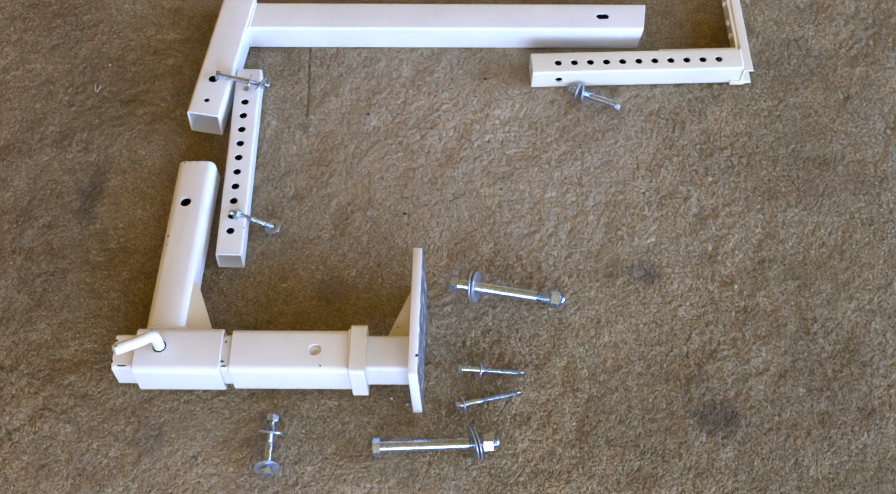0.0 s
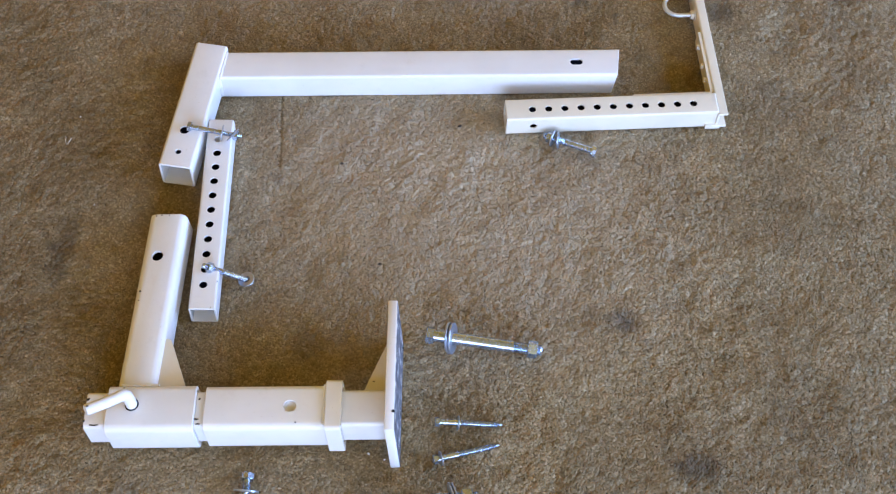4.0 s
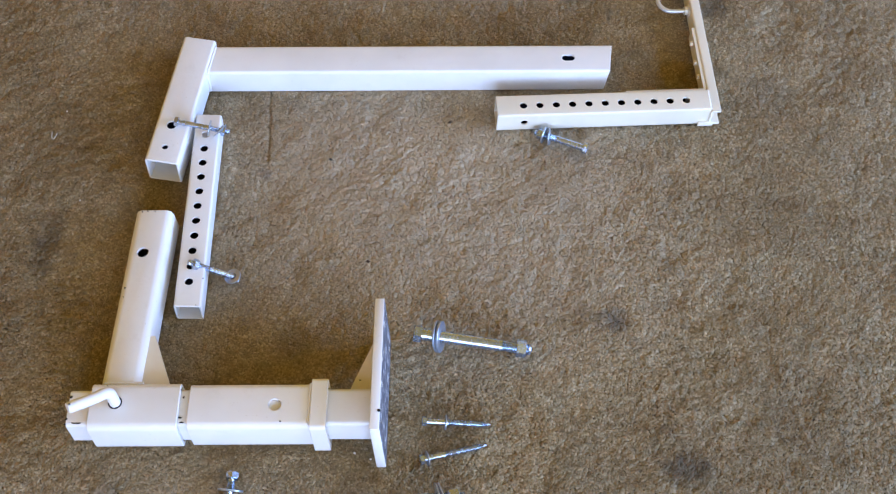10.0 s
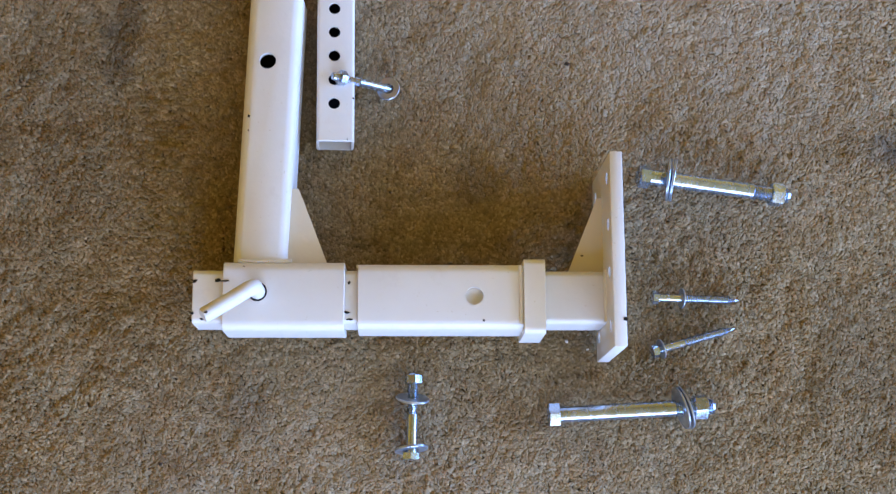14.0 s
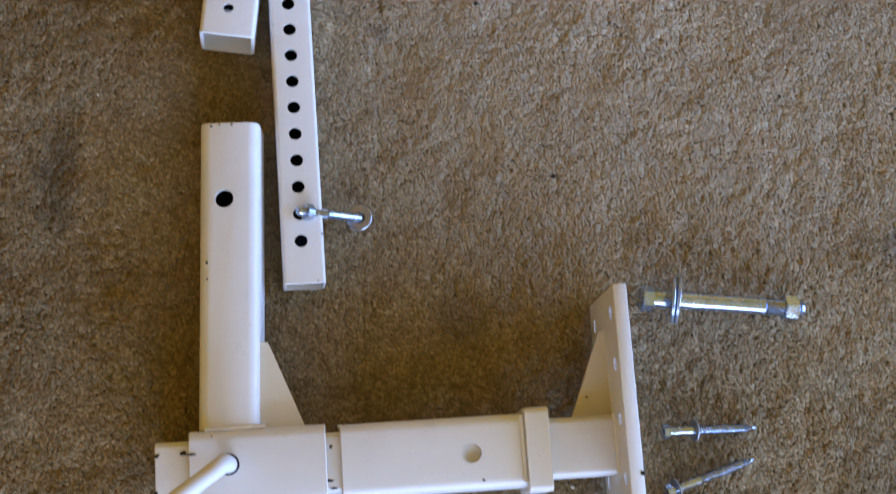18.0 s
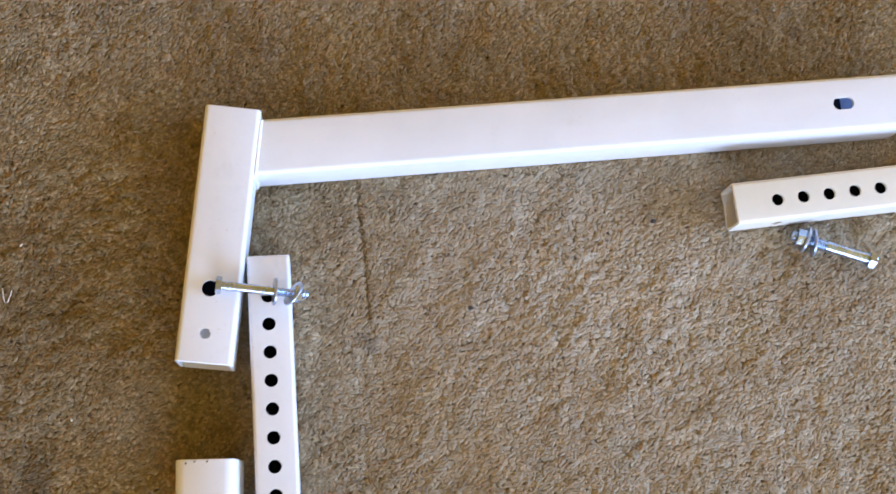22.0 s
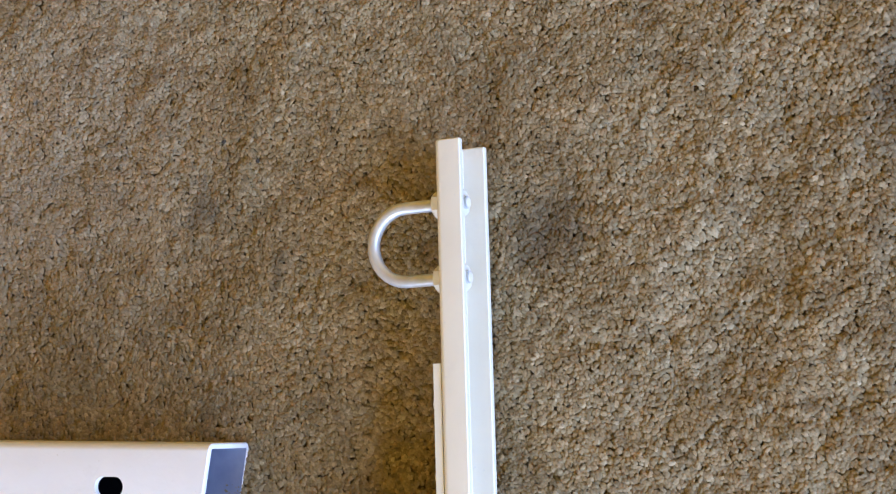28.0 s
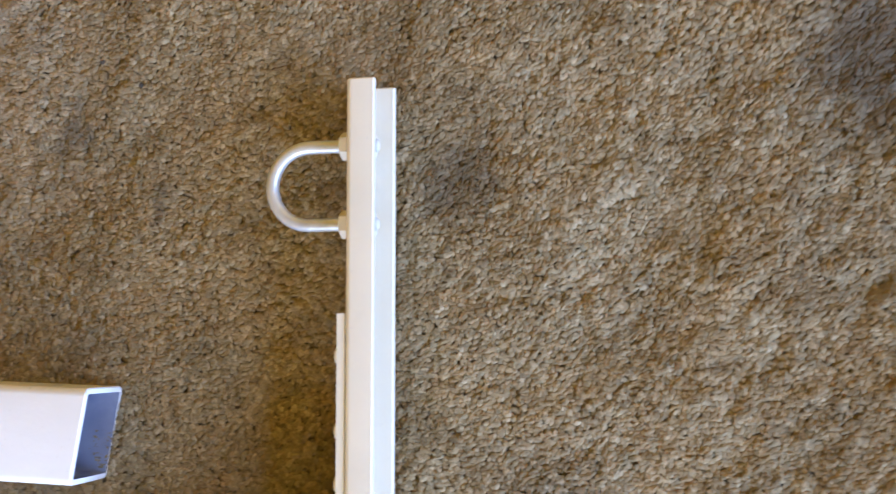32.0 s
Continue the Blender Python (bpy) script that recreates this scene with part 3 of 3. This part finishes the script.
CHIPS = [
    (-0.108, 0.014, 0.0256, 0.0022, 1.3, 0.5), (-0.109, -0.018, 0.0256, 0.0021, 1.0, 1.0), (-0.110, -0.024, 0.0235, 0.0018, 1.6, 0.3),
    (-0.0855, 0.0145, 0.0256, 0.0026, 1.5, 0.2), (-0.0775, 0.0130, 0.0322, 0.0015, 2.6, 0.05), (-0.060, 0.0275, 0.0312, 0.0010, 0.7, 1.5),
    (0.0425, 0.0125, 0.0256, 0.0018, 1.2, 0.8), (0.0400, -0.0170, 0.0256, 0.0016, 2.8, 0.0), (0.1745, -0.0255, 0.0307, 0.0014, 1.2, 0.9),
    (0.2745, 0.043, 0.0123, 0.0010, 2.4, 0.1), (0.3065, -0.030, 0.0716, 0.0020, 1.4, 0.4), (-0.0600, 0.183, 0.0243, 0.0013, 1.4, 1.3), (-0.0600, 0.168, 0.0243, 0.0010, 1.0, 0.0),
    (-0.0172, 0.2615, 0.0249, 0.0009, 1.0, 0.0), (-0.0965, -0.0238, 0.0250, 0.0013, 6.5, 0.0), (0.0440, -0.0236, 0.0251, 0.0012, 3.5, 0.0), (-0.0520, 0.3100, 0.0254, 0.0011, 1.2, 0.2), (-0.0440, 0.3108, 0.0254, 0.0008, 1.5, 0.0), (-0.0330, 0.3105, 0.0254, 0.0010, 1.3, 0.4), (-0.0230, 0.3110, 0.0254, 0.0008, 1.8, 0.1),
]
for k, (x, y, z, r, stretch, turn) in enumerate(CHIPS):
    part("paint_chip", chip(x, y, z, r, 70 + k, stretch, turn), CHIP, base, "dark spot of chipped paint")

# Hitch pin: an upright shank in the sleeve with a long bent handle.
PIN = BASE @ Matrix.Translation((-0.0460, 0.0022, 0))
pin = thing("hitch_pin", PIN, "white painted bent steel locking pin pushed into the sleeve", "pin")
arc = [(0, 0, -0.036), (0, 0, 0.056)]
HX, HY = -0.815, -0.580
for k in range(1, 9):
    a = radians(90 * k / 8)
    q = 0.013 * (1 - math.cos(a))
    arc.append((HX * q, HY * q, 0.056 + 0.013 * math.sin(a) * 0.9))
arc += [(HX * 0.030, HY * 0.030, 0.0725), (HX * 0.0535, HY * 0.0535, 0.0815), (HX * 0.0550, HY * 0.0550, 0.0819)]
part("handle", rod(arc, 0.0076, 16, [1] * (len(arc) - 1) + [0.85]), PAINT, pin)
part("hole_rim", placed(ring(0.0, 0.0008, 0.0094, 0.0074), Matrix.Translation((0, 0, 0.0320)) @ Matrix.Rotation(radians(-90), 4, "Y")), CHIP, pin, "dark ring round the pin")
part("paint_chip", chip(HX * 0.0505, HY * 0.0505, 0.0882, 0.0012, 5, 1.6, 0.5), CHIP, pin, "dark spot of chipped paint")

# ---------- support arm: socket tube with a long bar welded to it ----------
ARM = pose(-0.0520, 0.3182, 0.0254, 0, 0, -4.4)
arm = thing("support_arm", ARM, "white painted square steel arm welded to a short socket tube", "steel arm")
SOCKET_TURN = Matrix.Rotation(radians(90), 4, "Z")
socket = placed(tube(-0.1180, 0.1180, 0.0508, 0.0508, 0.0032, 0.0045, 0.0, 0.042), SOCKET_TURN)
part("socket_tube", cut(socket, [drill(-0.0015, -0.0510, 0.0074, 0.0, 0.05), drill(-0.0010, -0.0917, 0.0047, 0.0, 0.05)]), PAINT, arm)
BAR = ARM.inverted() @ pose(-0.0045, 0.4015, 0.0216, 0, 0, 6.02)
bar = cut(tube(-0.022, 0.6058, 0.0526, 0.0500, 0.0032, 0.0045, 0.005, 0.048, 0.0075, 2), [drill(0.5412, 0.0002, 0.0060, 0.0, 0.05, 0.0086), drill(0.5447, 0.0002, 0.0060, -0.05, 0.0)])
bar.transform(BAR)
part("bar", bar, PAINT, arm)
for k, (x, y, r, stretch) in enumerate(((0.5530, 0.0230, 0.0008, 6.5), (0.5452, 0.0229, 0.0007, 2.2), (0.5905, 0.0228, 0.0007, 2.0))):
    part("paint_chip", placed(chip(x, y, 0.0230, r, 110 + k, stretch), BAR), CHIP, arm, "dark scrape in the paint")
part("weld_bead", weld([(0.0262, 0.109, 0.0208), (0.0262, 0.056, 0.0208)], 0.0021, 3), PAINT_WELD, arm)
part("weld_bead", weld([(0.0262, 0.056, 0.0200), (0.0262, 0.056, -0.022)], 0.0026, 4), PAINT_WELD, arm)

# ---------- perforated tubes ----------
SLIDE = pose(0.00375, 0.1365, 0.0190, 0, 0, 90 + 4.1)
slide = thing("adjustment_tube", SLIDE, "white painted square steel tube with a row of round holes", "steel tube", "perforated steel tubes")
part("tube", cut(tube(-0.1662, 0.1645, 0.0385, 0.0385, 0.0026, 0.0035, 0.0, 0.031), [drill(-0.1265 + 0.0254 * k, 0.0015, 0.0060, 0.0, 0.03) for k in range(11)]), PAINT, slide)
for k, (x, y, z, r) in enumerate(((-0.1210, -0.0180, 0.0190, 0.0008), (-0.1640, -0.0120, 0.0191, 0.0007))):
    part("paint_chip", chip(x, y, z, r, 130 + k, 1.6, 0.2), CHIP, slide, "dark spot of chipped paint")

EXT = pose(0.4268, 0.3602, 0.0192, 0, 0, 7.9)
ext = thing("extension_arm", EXT, "white painted perforated tube with an upright channel, corner strap and U-bolt", "steel arm", "perforated steel tubes")
holes = [drill(0.0415 + 0.0254 * k, -0.0015, 0.0058, 0.0, 0.03) for k in range(11)]
holes.append(placed(drill(0.0425, 0.0, 0.0056, 0.0, 0.03), Matrix.Rotation(radians(90), 4, "X")))
part("tube", cut(placed(tube(0.0, 0.3322, 0.0398, 0.0385, 0.0026, 0.0035, 0.0, 0.031), Matrix.Translation((0, -0.0006, 0))), holes), CREAM, ext)


def channel(x0, x1, y0, y1, h, web, flange, r=0.0006):
    """A C-shaped rail along y, open towards +x."""
    prof = [(0, 0), (flange, 0), (flange, web), (web, web), (web, h - web), (flange - 0.0020, h - web), (flange - 0.0020, h), (0, h)]
    bm = bmesh.new()
    lo, hi = [bm.verts.new((x0 + a, y0, z - h / 2)) for a, z in prof], [bm.verts.new((x0 + a, y1, z - h / 2)) for a, z in prof]
    m = len(prof)
    for k in range(m):
        bm.faces.new((lo[k], lo[(k + 1) % m], hi[(k + 1) % m], hi[k]))
    bm.faces.new(lo[::-1])
    bm.faces.new(hi)
    bends = [e for e in bm.edges if all(abs(v.co.x - x0) < 1e-6 for v in e.verts) and abs(e.verts[0].co.y - e.verts[1].co.y) > 0.01]
    bmesh.ops.bevel(bm, geom=bends, offset=0.0034, segments=5, affect="EDGES", profile=0.5)
    bmesh.ops.bevel(bm, geom=[e for e in bm.edges if e.calc_face_angle() > 1.0], offset=r, segments=1, affect="EDGES")
    return bm


part("channel_post", placed(channel(0.3322, 0.0, -0.0225, 0.2700, 0.0340, 0.0040, 0.0177), Matrix.Translation((0, 0, -0.0010))), CREAM, ext, "cream painted steel channel post")
outer = [(0.3250 + 0.0070 * math.sin(radians(a)), 0.0264 - 0.0070 * math.cos(radians(a))) for a in range(0, 91, 15)]
inner = [(0.3250 + 0.0025 * math.cos(radians(a)), 0.0264 - 0.0024 * math.sin(radians(a))) for a in range(0, 91, 18)]
strap = part("corner_strap", gusset([(0.2045, 0.0194), *outer, (0.3320, 0.1460), (0.3275, 0.1460), *inner, (0.2045, 0.0240)], 0.001, 0.026), CREAM, ext, "bent flat steel corner strap")
for y in (0.0565, 0.0845, 0.124):
    part("bolt_head", placed(hexagon(0.0, 0.0042, 0.0085), Matrix.Translation((0.3276, y, 0.002)) @ Matrix.Rotation(radians(180), 4, "Z")), CREAM, strap, smooth=18)
    part("bolt_end", placed(lathe([(0, 0.0030), (0.0022, 0.0030), (0.0027, 0.0024)], 10), Matrix.Translation((0.3362, y, -0.003))), ZINC, strap, "bare bolt end inside the channel")
for x in (0.2285, 0.2855, 0.3130):
    part("bolt_head", placed(hexagon(0.0, 0.0036, 0.0085), Matrix.Translation((x, 0.0239, 0.003)) @ Matrix.Rotation(radians(90), 4, "Z")), CREAM, strap, smooth=18)
part("weld_bead", weld([(0.3318, -0.018, 0.0170), (0.3318, 0.018, 0.0170)], 0.0021, 6), PAINT_WELD, ext)
part("foot_tab", box(0.316, 0.340, -0.0245, -0.0190, -0.0192, -0.0105, 0.001), CREAM, ext)
UY, UH = 0.2150, 0.0211
path = [(0.3450, UY + UH, 0), (0.3064, UY + UH, 0)]
path += [(0.3064 - UH * math.sin(radians(a)), UY + UH * math.cos(radians(a)), 0) for a in range(12, 180, 12)]
path += [(0.3064, UY - UH, 0), (0.3450, UY - UH, 0)]
ubolt = part("u_bolt", rod(path, 0.0036, 14), GALVANISED, ext, "dull galvanised steel U-bolt")
for y in (UY + UH, UY - UH):
    part("nut", placed(hexagon(0.0, 0.0055, 0.0134, True), Matrix.Translation((0.3252, y, 0))), CREAM, ubolt, smooth=18)
    part("washer", placed(ring(0.0, 0.0014, 0.0104, 0.0036), Matrix.Translation((0.3307, y, 0))), CREAM, ubolt)
    part("nut", placed(hexagon(0.0, 0.0066, 0.0138, True), Matrix.Translation((0.3363, y, -0.001))), CREAM, ubolt, "pale nut inside the channel", smooth=18)
    part("bolt_end", placed(lathe([(0, 0.0036), (0.0082, 0.0036), (0.0090, 0.0027)], 14), Matrix.Translation((0.3363, y, -0.001))), CREAM, ubolt)

# ---------- bolts and screws ----------


def washer(parent, m, r_out, r_in, t, label=""):
    return part("washer", placed(ring(-t / 2, t / 2, r_out, r_in), m), WASHER, parent, label)


def bolt(name, a, b, d, flats, thread, nut, label, group, roll=0.2, category="bolt"):
    """A hexagon bolt from its head at a to its end at b. nut: where the nut starts, or None."""
    t = thing(name, along(a, b, roll), label, category, group)
    long, r, h = (Vector(b) - Vector(a)).length, d / 2, d * 0.66
    part("head", placed(hexagon(0.0, h, flats), Matrix.Translation((h, 0, 0)) @ Matrix.Rotation(radians(180), 4, "Z")), ZINC, t, smooth=18)
    part("shank", lathe([(h - 0.0002, r), (thread, r)], 24), ZINC, t)
    part("thread", lathe([(thread - 0.0002, r * 0.9), *threads(thread, long - 0.001, r, 0.0018 if d < 0.012 else 0.0023), (long - 0.001, r * 0.86), (long, r * 0.6)], 18), ZINC, t)
    if nut is not None:
        part("nut", hexagon(nut, nut + d * 0.86, flats, True, 0.3), ZINC, t, smooth=18)
    return t, long


BIG, SMALL, LAG = "large zinc bolts", "small zinc bolts", "lag screws"
t1, _ = bolt("hex_bolt", (0.3335, -0.0344, 0.0225), (0.4995, -0.0405, 0.0112), 0.0165, 0.0220, 0.125, 0.1450, "large zinc plated hex bolt with two washers and a nut", BIG)
for x, lean, turn in ((0.0335, -0.33, 0.02), (0.0380, -0.30, -0.03)):
    washer(t1, tilted(x, lean, 0.0006, turn), 0.0225, 0.0096, 0.0030)
t2, _ = bolt("hex_bolt", (0.2520, -0.2895, 0.0120), (0.4216, -0.2695, 0.0210), 0.0165, 0.0225, 0.130, 0.1490, "large zinc plated hex bolt, washers and nut at its end", BIG, 0.5)
for x, lean, turn in ((0.1365, 0.16, 0.2), (0.1405, 0.18, 0.22)):
    washer(t2, tilted(x, lean, 0.0006, turn), 0.0225, 0.0090, 0.0022)
t3, _ = bolt("hex_bolt", (0.1157, -0.3432, 0.0135), (0.1124, -0.2566, 0.0120), 0.0105, 0.0160, 0.045, 0.0760, "small zinc plated hex bolt with two washers and a nut", SMALL, 0.4)
for x, lean, turn in ((0.0105, 0.2, 0.05), (0.0610, -0.35, 0.1)):
    washer(t3, tilted(x, lean, 0.0005, turn), 0.0170, 0.0062, 0.0026)
t4, _ = bolt("hex_bolt", (-0.0520, 0.2695, 0.0578), (0.0300, 0.2628, 0.0505), 0.0080, 0.0138, 0.052, 0.0700, "small zinc plated hex bolt lying across two steel tubes", SMALL, 0.1)
for x, lean, turn in ((0.0525, 0.1, 0.05), (0.0690, 0.35, -0.5)):
    washer(t4, tilted(x, lean, 0.0005, turn), 0.0125, 0.0049, 0.0018)
t5, _ = bolt("hex_bolt", (0.0735, 0.0392, 0.0050), (0.0070, 0.0360, 0.0480), 0.0088, 0.0140, 0.046, 0.0635, "small zinc plated hex bolt leaning on a perforated tube", SMALL, 0.3)
lean = Vector((-0.30, 0.0, 1.0))
flat = Vector((0.0662, 0.0387, 0.0118))
washer(t5, t5.matrix_world.inverted() @ along(flat, flat + lean), 0.0122, 0.0056, 0.0019)
t6, _ = bolt("hex_bolt", (0.5712, 0.3128, 0.0090), (0.4888, 0.3362, 0.0110), 0.0104, 0.0155, 0.050, 0.0715, "small zinc plated hex bolt with washers beside a steel tube", SMALL, 0.2)
for x, lean, turn in ((0.0620, 0.2, 0.15), (0.0705, 0.05, -0.1)):
    washer(t6, tilted(x, lean, 0.0005, turn), 0.0130, 0.0056, 0.0024)


def lag_screw(a, b, at, label):
    t = thing("lag_screw", along(a, b, 0.2), label, "screw", LAG)
    long = (Vector(b) - Vector(a)).length
    part("head", placed(hexagon(0.0, 0.0060, 0.0125), Matrix.Translation((0.0060, 0, 0)) @ Matrix.Rotation(radians(180), 4, "Z")), ZINC, t, smooth=18)
    rows = [(0.005, 0.0042), (0.036, 0.0042)]
    x = 0.036
    while x < long - 0.004:
        s = min(1.0, (long - x) / 0.014)
        rows += [(x + 0.0003, 0.0036 * s), (x + 0.0013, 0.0048 * s), (x + 0.0021, 0.0036 * s)]
        x += 0.0026
    part("shank", lathe(rows + [(long, 0.0004)], 14), ZINC, t)
    washer(t, tilted(at, 0.06, 0.0003), 0.0105, 0.0046, 0.0016)
    return t


lag_screw((0.3560, -0.1598, 0.0075), (0.4499, -0.1555, 0.0030), 0.0320, "zinc plated lag screw with a washer halfway along it")
lag_screw((0.3578, -0.2168, 0.0080), (0.4466, -0.1852, 0.0030), 0.0105, "zinc plated lag screw with a washer at its head")


# ---------- crumbs and lint ----------
def fluff(name, x, y, size, mat, label, category, seed, z=0.0012):
    rnd = random.Random(seed)
    bm = bmesh.new()
    bmesh.ops.create_icosphere(bm, subdivisions=2, radius=size)
    for v in bm.verts:
        v.co *= rnd.uniform(0.6, 1.2)
        v.co.z *= 0.55
        v.co.x *= 1.3
    ob = part(name, bm, mat, None, "")
    ob.matrix_world = pose(x, y, z * 0.5 + 0.0004, 0, 0, rnd.uniform(0, 180))
    return tagged(ob, label, category)


for k, (x, y, s) in enumerate(((0.2691, -0.2115, 0.0016), (0.2915, -0.2185, 0.0013), (-0.2357, 0.3123, 0.0013), (-0.1809, 0.1529, 0.0010))):
    fluff("lint", x, y, s, LINT, "tiny white bit of lint on the carpet", "lint", k)
for k, (x, y, s) in enumerate(((0.3568, 0.3492, 0.0023), (0.1802, 0.2617, 0.0023), (0.2562, 0.0876, 0.0023), (0.5557, 0.6756, 0.0014), (-0.131, -0.363, 0.0016), (0.5823, 0.6639, 0.0014))):
    fluff("crumb", x, y, s, CRUMB, "tiny dark crumb on the carpet", "crumb", 20 + k)
hair = rod([(-0.2497, 0.2720, 0.0010), (-0.2482, 0.2632, 0.0012), (-0.2466, 0.2590, 0.0012), (-0.2440, 0.2592, 0.0012), (-0.2424, 0.2640, 0.0012), (-0.2412, 0.2705, 0.0010)], 0.00045, 8)
tagged(part("lint", hair, LINT, None), "pale bent thread of lint on the carpet", "lint")
